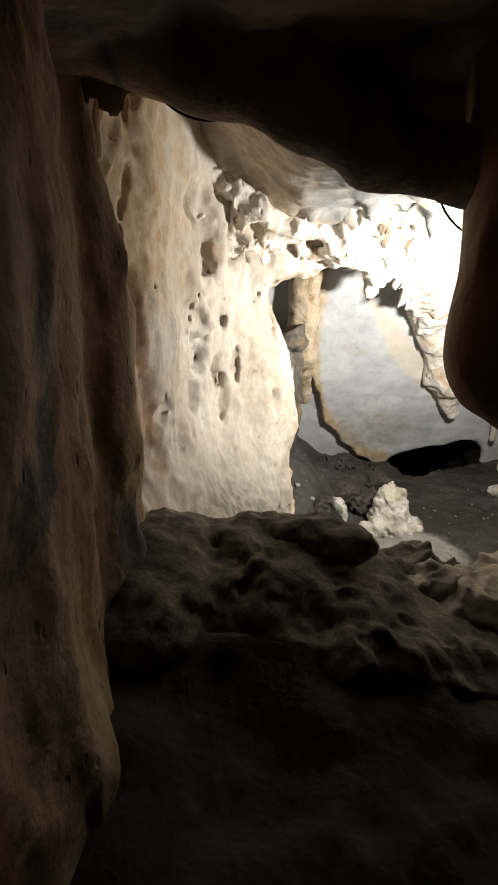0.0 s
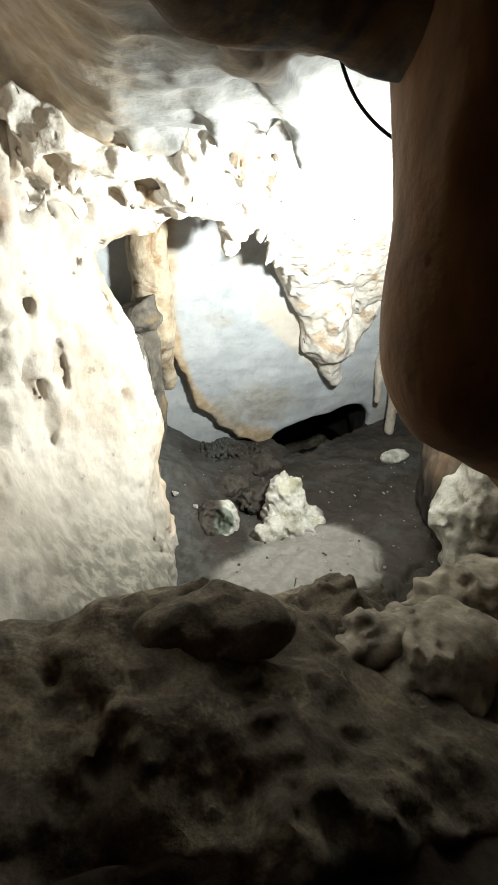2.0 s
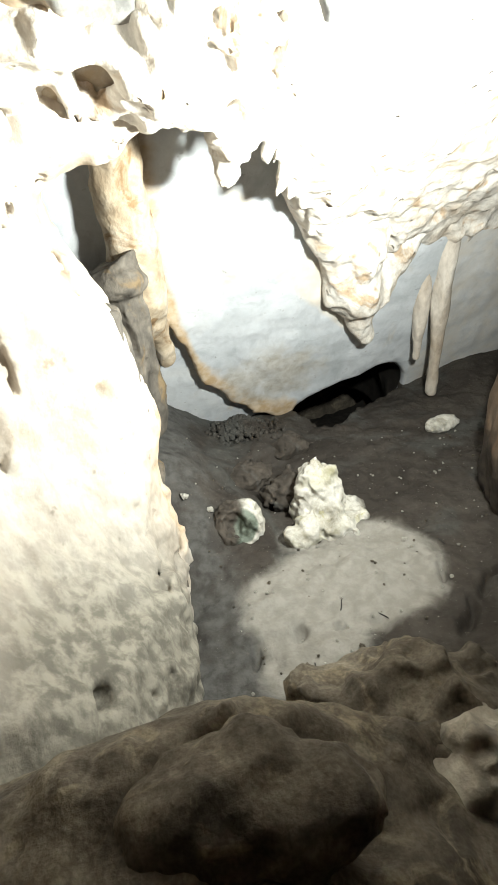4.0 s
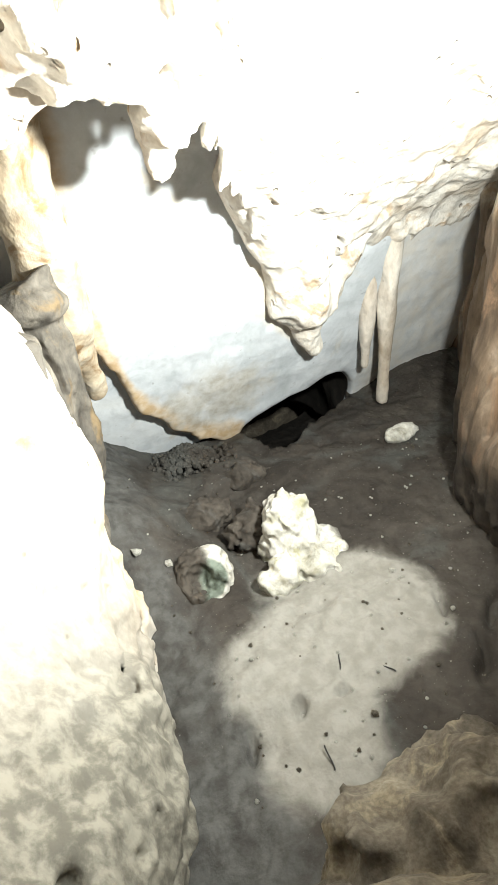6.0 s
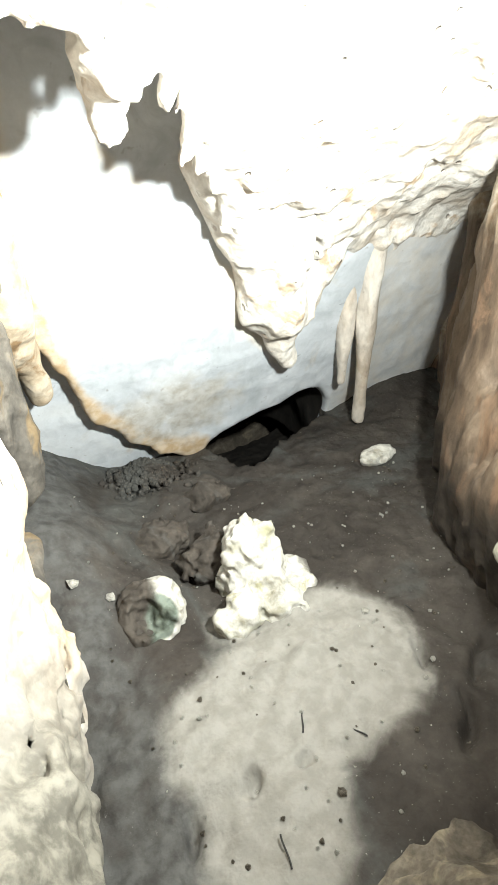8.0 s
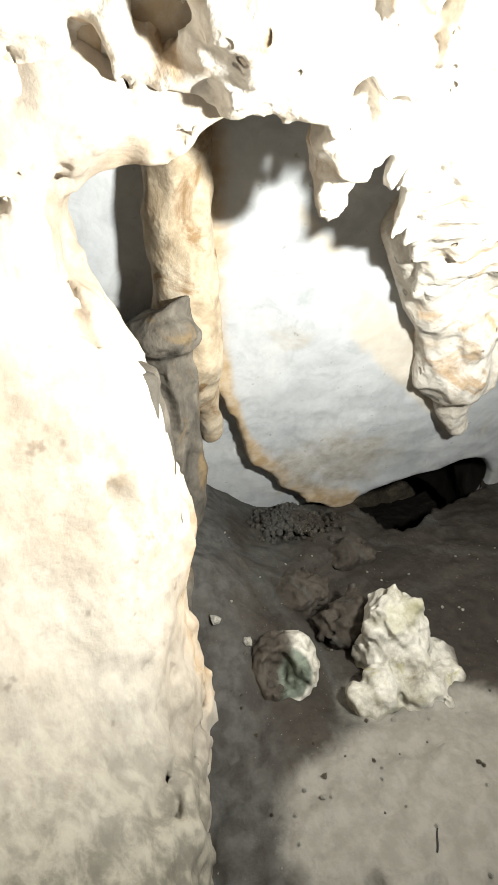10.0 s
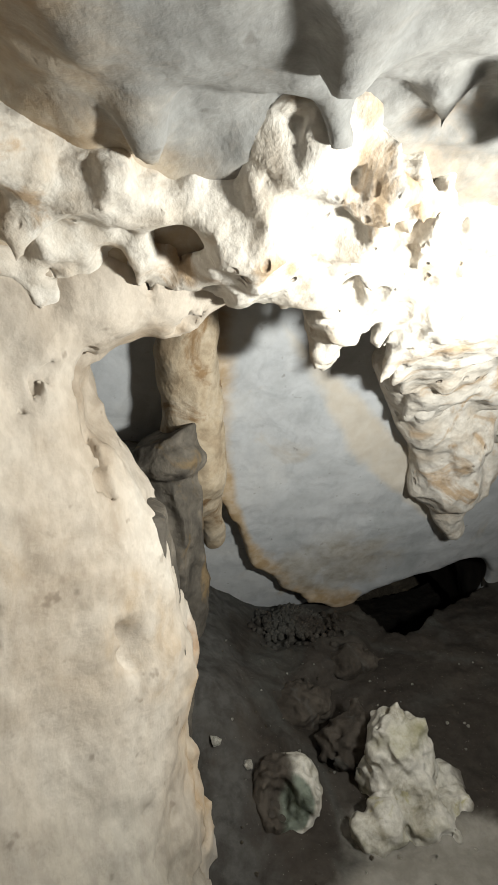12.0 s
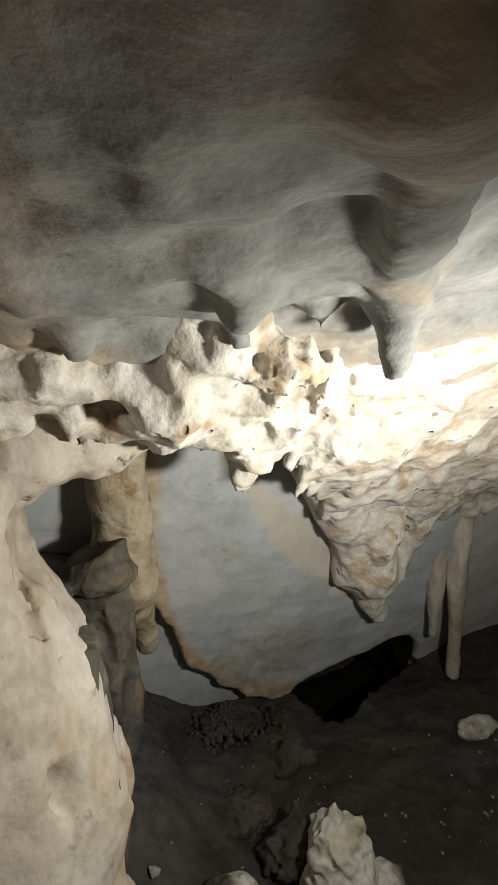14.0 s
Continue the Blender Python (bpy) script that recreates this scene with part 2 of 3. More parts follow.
def skin(field, relief, lo, hi, h, reach=0.24):
    """A closed mesh round the part of the box where field + relief is below zero; relief is worked out near the surface only."""
    n = [int(math.ceil((hi[i] - lo[i]) / h)) + 1 for i in range(3)]
    ax = [(lo[i] + h * np.arange(n[i])).astype(np.float32) for i in range(3)]
    x, y, z = np.meshgrid(*ax, indexing="ij")
    f = np.asarray(field(x, y, z), np.float32)
    near = np.abs(f) < reach
    f[near] += relief(x[near], y[near], z[near])
    for i in range(3):
        ends = [slice(None)] * 3
        for e in (0, -1):
            ends[i] = e
            f[tuple(ends)] = np.maximum(f[tuple(ends)], 0.5 * h)
    inside = f < 0
    total = np.zeros([m - 1 for m in n] + [3], np.float32)
    count = np.zeros([m - 1 for m in n], np.float32)
    for i in range(3):
        a = [slice(None)] * 3
        b = [slice(None)] * 3
        a[i], b[i] = slice(0, -1), slice(1, None)
        fa, fb = f[tuple(a)], f[tuple(b)]
        cross = (fa < 0) != (fb < 0)
        t = np.where(cross, fa / np.where(cross, fa - fb, 1), 0)
        others = [j for j in range(3) if j != i]
        for d0 in (0, 1):
            for d1 in (0, 1):
                sl = [slice(None)] * 3
                sl[others[0]] = slice(d0, n[others[0]] - 1 + d0)
                sl[others[1]] = slice(d1, n[others[1]] - 1 + d1)
                c = cross[tuple(sl)]
                count += c
                total[..., i] += np.where(c, t[tuple(sl)], 0)
                total[..., others[0]] += c * d0
                total[..., others[1]] += c * d1
    cells = count > 0
    index = -np.ones(count.shape, int)
    index[cells] = np.arange(cells.sum())
    where = np.argwhere(cells)
    verts = np.array(lo) + h * (where + total[cells] / count[cells][:, None])
    quads = []
    for i in range(3):
        j, k = (i + 1) % 3, (i + 2) % 3
        a = [slice(None)] * 3
        b = [slice(None)] * 3
        a[i], b[i] = slice(0, -1), slice(1, None)
        for q in (j, k):
            a[q] = b[q] = slice(1, n[q] - 1)
        ia, ib = inside[tuple(a)], inside[tuple(b)]
        off = np.zeros(3, int)
        off[j] = off[k] = 1
        for mask, flip in ((ia & ~ib, False), (~ia & ib, True)):
            p = np.argwhere(mask) + off
            if not len(p):
                continue
            ring = []
            for dj, dk in ((-1, -1), (0, -1), (0, 0), (-1, 0)):
                q = p.copy()
                q[:, j] += dj
                q[:, k] += dk
                ring.append(index[q[:, 0], q[:, 1], q[:, 2]])
            quads.append(np.stack(ring[::-1] if flip else ring, 1))
    quads = np.concatenate(quads)
    # drop crumbs that hang free of the main body
    label = np.arange(len(verts))
    for _ in range(400):
        low = label.copy()
        np.minimum.at(low, quads.ravel(), np.repeat(label[quads].min(1), 4))
        low = low[low]
        if (low == label).all():
            break
        label = low
    kind, size = np.unique(label, return_counts=True)
    keep = np.isin(label, kind[size > 0.08 * len(verts)])
    order = np.cumsum(keep) - 1
    quads = quads[keep[quads[:, 0]]]
    return verts[keep], order[quads]


def mesh_of(name, verts, faces, material, smooth=True):
    me = bpy.data.meshes.new(name)
    verts, faces = np.asarray(verts, np.float32), np.asarray(faces, np.int32)
    me.vertices.add(len(verts))
    me.vertices.foreach_set("co", verts.ravel())
    me.loops.add(faces.size)
    me.loops.foreach_set("vertex_index", faces.ravel())
    me.polygons.add(len(faces))
    me.polygons.foreach_set("loop_start", np.arange(0, faces.size, faces.shape[1], dtype=np.int32))
    me.polygons.foreach_set("use_smooth", np.full(len(faces), smooth))
    me.update(calc_edges=True)
    me.materials.append(material)
    return me


def rock(name, field, relief, lo, hi, h, material, at=None, parent=None):
    """A rock as one object, its origin at `at`."""
    verts, quads = skin(field, relief, lo, hi, h)
    base = np.array(at if at else (0, 0, 0))
    ob = new(name, mesh_of(name, verts - base, quads, material))
    ob.location = base
    if parent:
        ob.parent = parent
    return ob


def paint(ob, key, amount):
    """Lays down how strong a tint is over ob, from 0 to 1, by place."""
    me = ob.data
    co = np.empty(len(me.vertices) * 3, np.float32)
    me.vertices.foreach_get("co", co)
    co = co.reshape(-1, 3) + np.array(ob.location, np.float32)
    a = me.attributes.new(key, "FLOAT", "POINT")
    a.data.foreach_set("value", np.clip(amount(co[:, 0], co[:, 1], co[:, 2]), 0, 1).astype(np.float32))
    return ob


# ---- the setting ----
def shell():
    """Closed outer rock round the whole place."""
    bm = bmesh.new()
    bmesh.ops.create_cube(bm, size=1.0, matrix=Matrix.Translation((1.8, 3.2, 0.5)) @ Matrix.Diagonal((8.0, 12.6, 6.4, 1)))
    bmesh.ops.reverse_faces(bm, faces=bm.faces)
    me = bpy.data.meshes.new("wall_outer")
    bm.to_mesh(me)
    me.materials.append(DARKROCK)
    tagged(new("wall_outer", me), "dull brown bedrock closing the cave", "rock wall", kind="structure")


shell()


def left_x(y, z):
    """Plan of the left wall, and its foot that stands out towards the floor."""
    x = curve_at(y, [-3, 0, 1.4, 2.0, 2.5, 3.0, 3.5, 4.1, 4.5, 4.8], [-0.8, -0.75, -0.52, -0.68, -0.7, -0.6, -0.5, -0.3, 0.05, 0.36])
    low = curve_at(y, [2.6, 3.0, 3.5, 3.8, 4.5, 4.8], [-0.7, -0.35, 0.12, 0.32, 0.38, 0.42])
    x = x + np.maximum(low - x, 0) * step(z, 0.35, -0.75)
    end = curve_at(z, [-1.1, -0.5, -0.1, 0.17, 0.46, 0.75, 1.0, 1.25, 1.4], [0.44, 0.43, 0.48, 0.53, 0.45, 0.40, 0.32, 0.16, 0.12])
    return x + (end - x) * step(y, 4.4, 4.9)


EYELETS = (((-0.4, 3.9, 2.07), (0.24, 0.17, 0.13)), ((-0.26, 4.17, 1.78), (0.24, 0.07, 0.17)), ((-0.11, 4.35, 1.81), (0.24, 0.06, 0.12)), ((0.06, 4.53, 1.74), (0.18, 0.035, 0.22)))
_r = random.Random(14)
NICKS = [(y, z, ry, rz) for y, z, ry, rz in ((4.61, 0.47, 0.014, 0.08), (4.51, 0.67, 0.016, 0.06), (4.63, 0.41, 0.012, 0.05))] + [(_r.uniform(3.86, 4.2), _r.uniform(0.45, 1.2), _r.uniform(0.012, 0.028), _r.uniform(0.025, 0.07)) for _ in range(11)]


def wall_left_field(x, y, z):
    f = (x - left_x(y, z)) * 0.8
    f = smax(f, y - 5.12, 0.1)
    # the smooth shoulder that bridges the slot
    f = smin(f, rod(x, y, z, (0.0, 4.72, 1.72), (0.5, 4.8, 1.70), 0.2, 0.17), 0.15)
    f = smin(f, rod(x, y, z, (0.5, 4.8, 1.70), (0.82, 4.76, 1.76), 0.16, 0.1), 0.08)
    # eyelet holes with drapery between them, and small dimples
    for c, r in (*EYELETS, ((0.24, 4.5, -0.16), (0.05, 0.06, 0.05)), ((-0.22, 3.5, -0.38), (0.3, 0.07, 0.05))):
        f = smax(f, -ball(x, y, z, c, r), 0.04)
    for ny, nz, ry, rz in NICKS:
        nx = float(left_x(np.array([ny]), np.array([nz]))[0])
        f = smax(f, -ball(x, y, z, (nx, ny, nz), (0.07, ry, rz)), 0.015)
    # the long groove where the wall meets the passage, with two holes at its foot
    f = smax(f, -rod(x, y, z, (-0.62, 2.84, 1.5), (-0.54, 3.16, 0.4), 0.05, 0.09), 0.06)
    f = smax(f, -ball(x, y, z, (-0.58, 2.98, 0.37), (0.16, 0.06, 0.11)), 0.05)
    # raised ribs that sweep down from the top of the wall, and folds under the eyelets
    for a, b, r in (((-0.46, 3.7, 1.75), (-0.3, 4.05, 1.2), 0.06), ((-0.28, 4.22, 1.75), (-0.2, 4.3, 1.3), 0.04), ((-0.12, 4.43, 1.75), (-0.08, 4.45, 1.35), 0.035), ((0.02, 4.56, 1.75), (0.05, 4.6, 1.3), 0.035)):
        f = smin(f, rod(x, y, z, a, b, r, r * 0.7), 0.12)
    return f


def wall_left_relief(x, y, z):
    flute = 0.04 * fbm(x, y, z * 0.22, 3.2, 3, 0.55, 2.0)
    bumps = 0.05 * fbm(x, y, z, 1.3, 4, 0.45)
    pits = 0.065 * step(fbm(x, y, z * 0.45, 9.0, 2, 0.5, 4.0), 0.52, 0.66) * step(fbm(x, y, z, 1.6, 2, 0.5, 9.0), -0.2, 0.25)
    cups = 0.05 * (0.45 - scallop(x, y, z * 0.6, 3.2, 3)) * step(z, 0.9, 1.5)
    crust = (0.07 * (0.42 - scallop(x, y, z, 5.0, 2)) + 0.03 * (0.42 - scallop(x, y, z, 12.0, 4))) * step(z, -0.1, -0.5)
    return flute + bumps + pits + cups + crust + 0.012 * fbm(x, y, z, 14, 2)


def passage_left_field(x, y, z):
    f = (x - left_x(y, z)) * 0.8
    f = smax(f, y - 2.75, 0.1)
    f = smin(f, rod(x, y, z, (-0.8, 2.3, 2.4), (-0.68, 2.4, 0.1), 0.14, 0.16), 0.12)
    f = smin(f, rod(x, y, z, (-0.68, 2.4, 0.1), (-0.35, 2.45, -0.4), 0.16, 0.2), 0.2)
    for c, r in (((-0.5, 2.35, 0.6), (0.1, 0.07, 0.13)), ((-0.6, 2.0, 0.55), (0.12, 0.08, 0.14)), ((-0.55, 1.8, 1.0), (0.1, 0.06, 0.1))):
        f = smax(f, -ball(x, y, z, c, r), 0.05)
    return f


def passage_left_relief(x, y, z):
    return 0.06 * fbm(x, y, z * 0.4, 2.4, 4, 0.5, 7.0) + 0.09 * (0.45 - scallop(x, y, z * 0.4, 3.0, 5)) + 0.03 * (0.45 - scallop(x, y, z * 0.6, 8.0, 9))


LEFT = tagged(rock("wall_left", wall_left_field, wall_left_relief, (-1.3, 2.6, -1.4), (1.0, 5.3, 2.65), 0.023, CREAM), "cream flowstone wall with drapery, pits and brown stains", "rock wall", kind="structure")
PASSAGE = tagged(rock("wall_passage_left", passage_left_field, passage_left_relief, (-1.5, -2.6, -0.9), (0.2, 2.95, 2.65), 0.034, DRAPE), "brown rock with hollows beside the passage", "rock wall", kind="structure")
paint(LEFT, "ochre", lambda x, y, z: 0.5 * step(z, 1.1, 1.7) * step(y, 4.3, 3.6) + 0.6 * step(y, 4.5, 4.85) * step(z, 0.35, 0.1) * step(z, -1.1, -0.7) + 0.45 * step(y, 3.5, 2.9) * step(z, -0.2, 0.4) + 0.42 * step(z, 1.3, 1.6) * step(y, 4.5, 4.8))
# darker brown inside two eyelets and along the groove, and one spot
paint(LEFT, "deep_brown", lambda x, y, z: np.maximum.reduce([step(ball(x, y, z, c, r), 0.04, -0.03) * 0.5 for c, r in EYELETS[:2]] + [step(rod(x, y, z, (-0.62, 2.84, 1.5), (-0.54, 3.16, 0.4), 0.1, 0.14), 0.08, -0.06) * 0.6, step(np.abs(z - 0.15) + np.abs(y - 5.0), 0.3, 0.1) * 0.5]))
paint(PASSAGE, "deep_brown", lambda x, y, z: 0.6 * step(val(x * 2, y * 2.6, z * 0.5), 0.1, 0.6))


def roof_z(x, y):
    """Underside of the roof: level over the ledge, falling away to the back, high along the left wall."""
    z = 2.13 - 0.64 * np.maximum(y - 4.15, 0) - 0.05 * step(y, 3.2, 4.2)
    return z + 0.55 * step(x, 0.4, -0.35) * step(y, 2.3, 2.6) * step(y, 4.5, 3.9)


RIDGE = ((0.64, 2.7, 2.13), (0.78, 3.08, 2.11), (0.9, 3.22, 2.1), (1.08, 3.55, 2.08), (1.3, 3.92, 2.05))


def roof_field(x, y, z):
    f = (roof_z(x, y) - z) * 0.86
    # a ridge that runs back across the roof, and small knobs
    for a, b in zip(RIDGE, RIDGE[1:]):
        f = smin(f, rod(x, y, z, a, b, 0.045, 0.055), 0.03)
    f = smin(f, rod(x, y, z, (1.3, 3.94, 2.07), (1.355, 4.05, 1.86), 0.06, 0.02), 0.04)
    for a, b, r in (((1.4, 4.1, 2.05), (1.44, 4.16, 1.9), 0.05), ((0.46, 4.05, 2.12), (0.49, 4.32, 1.93), 0.04), ((0.9, 4.1, 2.08), (0.93, 4.18, 1.99), 0.032), ((0.87, 3.84, 2.1), (0.87, 3.94, 2.02), 0.036), ((0.8, 3.78, 2.1), (0.95, 4.0, 2.07), 0.03), ((1.15, 4.1, 2.08), (1.2, 4.2, 2.0), 0.025)):
        f = smin(f, rod(x, y, z, a, b, r * 1.5, r * 0.4), 0.03)
    f = smax(f, 2.4 - y, 0.05)
    return smax(f, y - 4.75, 0.1)


def roof_relief(x, y, z):
    return 0.04 * fbm(x, y, z, 1.5, 4) + 0.05 * np.abs(fbm(x, y, z, 2.2, 3, 0.45, 4.0)) - 0.02 + 0.02 * (0.45 - scallop(x, y, z, 1.9, 3)) + 0.02 * (0.45 - scallop(x, y, z, 5.0, 6)) * step(fbm(x, y, z, 1.2, 2, 0.5, 3.0), -0.1, 0.5) + 0.035 * (0.45 - scallop(x, y, z, 9.0, 6)) * step(np.abs(x - 1.3) + np.abs(y - 4.1), 0.5, 0.1) + 0.012 * fbm(x, y, z, 11, 2)


ROOF = tagged(rock("ceiling", roof_field, roof_relief, (-1.3, 2.3, 1.55), (3.6, 4.9, 2.9), 0.024, GREY), "smooth grey limestone roof with a ridge and knobs", "ceiling", kind="structure")
paint(ROOF, "ochre", lambda x, y, z: 0.6 * step(x, 0.7, 0.25) + 0.45 * step(y, 4.15, 4.4))


def arch_field(x, y, z):
    f = 2.32 - z
    # the low ragged arch over the end of the passage
    run = ((-1.0, 2.2, 2.45), (-0.35, 2.2, 2.36), (0.2, 2.2, 2.2), (0.5, 2.2, 2.06), (0.95, 2.2, 1.95))
    for a, b in zip(run, run[1:]):
        f = smin(f, rod(x, y, z, a, b, 0.15, 0.15), 0.08)
    return smax(f, y - 2.5, 0.1)


def arch_relief(x, y, z):
    return 0.05 * fbm(x, y, z, 2.0, 4) + 0.08 * (0.45 - scallop(x, y, z, 3.5, 7))


tagged(rock("ceiling_passage", arch_field, arch_relief, (-1.4, -2.6, 1.7), (2.3, 2.6, 2.8), 0.035, MOTTLED), "mottled brown rock roof of the passage", "ceiling", kind="structure")


def brow_field(x, y, z):
    top = (2.0 - 0.66 * np.maximum(y - 4.2, 0) - z) * 0.84
    back = curve_at(x, [0.1, 0.3, 0.55, 0.66, 0.9, 1.02, 1.19, 1.32, 1.5, 1.75, 2.05, 2.4, 3.0, 4.5], [4.55, 4.55, 4.58, 4.6, 4.64, 4.86, 5.05, 4.88, 5.1, 5.55, 5.9, 6.3, 6.5, 6.7])
    f = smax(top, (y - back) * 0.7, 0.04)
    f = smax(f, 4.38 - y + 0.12 * np.sin(x * 5.0), 0.1)
    # teeth and ledges along the edge
    f = smin(f, rod(x, y, z, (-0.6, 4.5, 2.4), (0.6, 4.62, 2.02), 0.26, 0.2), 0.2)
    f = smin(f, rod(x, y, z, (-0.3, 4.64, 1.95), (0.72, 4.7, 1.88), 0.17, 0.14), 0.12)
    f = smin(f, rod(x, y, z, (0.5, 4.6, 2.05), (1.2, 4.62, 1.98), 0.2, 0.18), 0.15)
    f = smin(f, rod(x, y, z, (1.14, 4.9, 1.75), (1.18, 5.0, 1.56), 0.16, 0.1), 0.08)
    f = smin(f, rod(x, y, z, (-0.45, 4.16, 2.32), (0.5, 4.44, 1.9), 0.13, 0.1), 0.04)
    f = smin(f, rod(x, y, z, (0.3, 4.42, 1.95), (0.95, 4.62, 1.78), 0.09, 0.07), 0.05)
    # hollows that bite into the edge
    for c, r in (((1.02, 4.8, 1.72), (0.07, 0.12, 0.08)), ((0.62, 4.55, 1.82), (0.08, 0.12, 0.06))):
        f = smax(f, -ball(x, y, z, c, r), 0.05)
    return f


def brow_relief(x, y, z):
    # crags over the slot, longer drapery folds towards the pendant
    fold = step(x, 1.3, 1.7)
    w = z * (0.8 - 0.42 * fold)
    cups = (0.10 - 0.05 * fold) * (0.42 - scallop(x, y, w, 4.6, 1)) + (0.085 - 0.05 * fold) * (0.42 - scallop(x, y, w, 8.0, 4)) + (0.042 - 0.02 * fold) * (0.42 - scallop(x, y, z * 0.8, 17.0, 8))
    pits = (0.07 - 0.04 * fold) * step(fbm(x, y, w, 4.0, 3, 0.5, 3.0), 0.5, 0.75) + 0.05 * np.abs(fbm(x, y, w, 3.2, 3, 0.5, 6.0)) - 0.02
    return 0.06 * fbm(x, y, z, 2.2, 3, 0.5, 8.0) + cups + pits


def pendant_field(x, y, z):
    """The thick blunt tongue that hangs before the slab."""
    f = rod(x, y, z, (2.25, 5.95, 1.25), (2.45, 6.25, 0.4), 0.36, 0.26)
    f = smin(f, rod(x, y, z, (2.45, 6.25, 0.4), (2.64, 6.45, -0.12), 0.24, 0.09), 0.12)
    f = smin(f, rod(x, y, z, (2.95, 6.1, 1.2), (2.74, 6.28, 0.3), 0.26, 0.1), 0.1)
    return smin(f, rod(x, y, z, (1.9, 5.72, 1.3), (2.15, 5.98, 0.85), 0.2, 0.14), 0.1)


def pendant_relief(x, y, z):
    return 0.05 * fbm(x, y, z * 0.5, 2.6, 4, 0.5, 8.0) + 0.06 * (0.42 - scallop(x, y, z * 0.4, 5.0, 1)) + 0.03 * (0.42 - scallop(x, y, z * 0.6, 12.0, 4))


BROW = tagged(rock("wall_brow", brow_field, brow_relief, (-0.4, 4.1, -0.4), (4.3, 6.7, 2.3), 0.019, CRAG), "pale craggy limestone brow with a blunt pendant", "rock wall", kind="structure")


rock("pendant", pendant_field, pendant_relief, (1.5, 5.3, -0.45), (3.1, 7.0, 1.6), 0.019, CRAG, parent=BROW)


def slab_edge(x, z):
    """Height of the slab's broken lower left edge."""
    return curve_at(x, [0.4, 0.6, 0.72, 0.91, 1.02, 1.3, 1.57, 1.82, 2.05, 2.2], [1.2, 0.75, 0.5, 0.08, -0.3, -0.66, -0.89, -1.05, -1.12, -1.7]) + 0.035 * val(x * 9, z * 9, 0 * x) + 0.02 * val(x * 23, z * 23, 0 * x)


def back_field(x, y, z):
    f = 6.5 - 0.5 * z - y
    # cut away below the slanting lower left edge of the slab
    edge = slab_edge(x, z)
    f = smax(f, edge - z, 0.03)
    # the low black opening at the floor
    hole = ball(x, y, z, (2.68, 7.8, -1.2), (0.72, 2.0, 0.5))
    hole = smin(hole, ball(x, y, z, (3.05, 7.6, -1.0), (0.36, 1.8, 0.36)), 0.06)
    hole = smin(hole, ball(x, y, z, (2.6, 8.3, -1.5), (1.0, 1.3, 0.9)), 0.1)
    return smax(f, -hole, 0.04)


def back_relief(x, y, z):
    return 0.035 * fbm(x, y, z, 1.1, 3) + 0.007 * fbm(x, y, z, 9, 3)


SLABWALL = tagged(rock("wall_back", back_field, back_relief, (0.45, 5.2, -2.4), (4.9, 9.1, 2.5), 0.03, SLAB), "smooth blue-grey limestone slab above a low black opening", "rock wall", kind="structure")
paint(SLABWALL, "ochre", lambda x, y, z: 0.95 * step((z - slab_edge(x, z)) * 0.62, 0.3, 0.02) * step(x, 2.3, 2.0) + 0.7 * step(x, 1.0, 0.75) * step(z, 0.3, 0.6))
paint(SLABWALL, "cream", lambda x, y, z: 0.8 * step(np.abs(x - 1.95 + 0.85 * (z - 0.62)) + 0.25 * np.abs(z - 0.62), 0.36, 0.12) + 0.5 * step(x, 3.2, 3.6))
paint(SLABWALL, "dusty", lambda x, y, z: 0.6 * step(np.sqrt(((x - 1.75) / 0.8) ** 2 + ((z + 0.45) / 0.5) ** 2), 1.1, 0.4))
# the unlit hole's blackness put into the colour of its walls
paint(SLABWALL, "hole_shade", lambda x, y, z: step(y - (6.5 - 0.5 * z), 0.09, 0.16) * step(x, 1.95, 2.05))


def niche_field(x, y, z):
    return 6.64 - 0.5 * z - y


tagged(rock("wall_niche", niche_field, back_relief, (-0.6, 5.4, -1.3), (1.8, 7.7, 2.4), 0.05, SLAB), "pale blue-grey rock behind the slab's broken edge", "rock wall", kind="structure")


def pier_relief(x, y, z):
    return 0.03 * fbm(x, y, z, 3, 3) + 0.03 * (0.42 - scallop(x, y, z * 0.7, 7.0, 4)) + 0.004


def pier_field(x, y, z):
    f = rod(x, y, z, (0.62, 5.5, 2.1), (0.6, 5.98, 0.75), 0.19, 0.17)
    f = smin(f, rod(x, y, z, (0.6, 5.98, 0.75), (0.72, 6.4, 0.1), 0.16, 0.1), 0.15)
    return f


tagged(rock("rock_pier", pier_field, pier_relief, (0.15, 5.2, -0.3), (1.1, 6.7, 2.2), 0.022, OCHRE), "ochre rock pier where the wall meets the slab", "rock pier", kind="structure")


def slot_field(x, y, z):
    """Wall below the slot, with a square-shouldered grey block that hangs in flutes."""
    f = x - 0.40 + 0.10 * step(y, 4.9, 5.3) + 0.34 * step(z, 0.86, 0.97)
    b = smax(rod(x, y, z, (0.42, 5.75, 1.3), (0.46, 5.95, -0.3), 0.2, 0.14), z - 0.98 - 0.3 * (x - 0.4), 0.02)
    f = smin(f, b, 0.1)
    f = smin(f, ball(x, y, z, (0.44, 5.68, 0.86), (0.18, 0.15, 0.12)), 0.02)
    return smin(f, rod(x, y, z, (0.4, 5.6, -0.55), (0.24, 5.0, -1.0), 0.08, 0.1), 0.2)


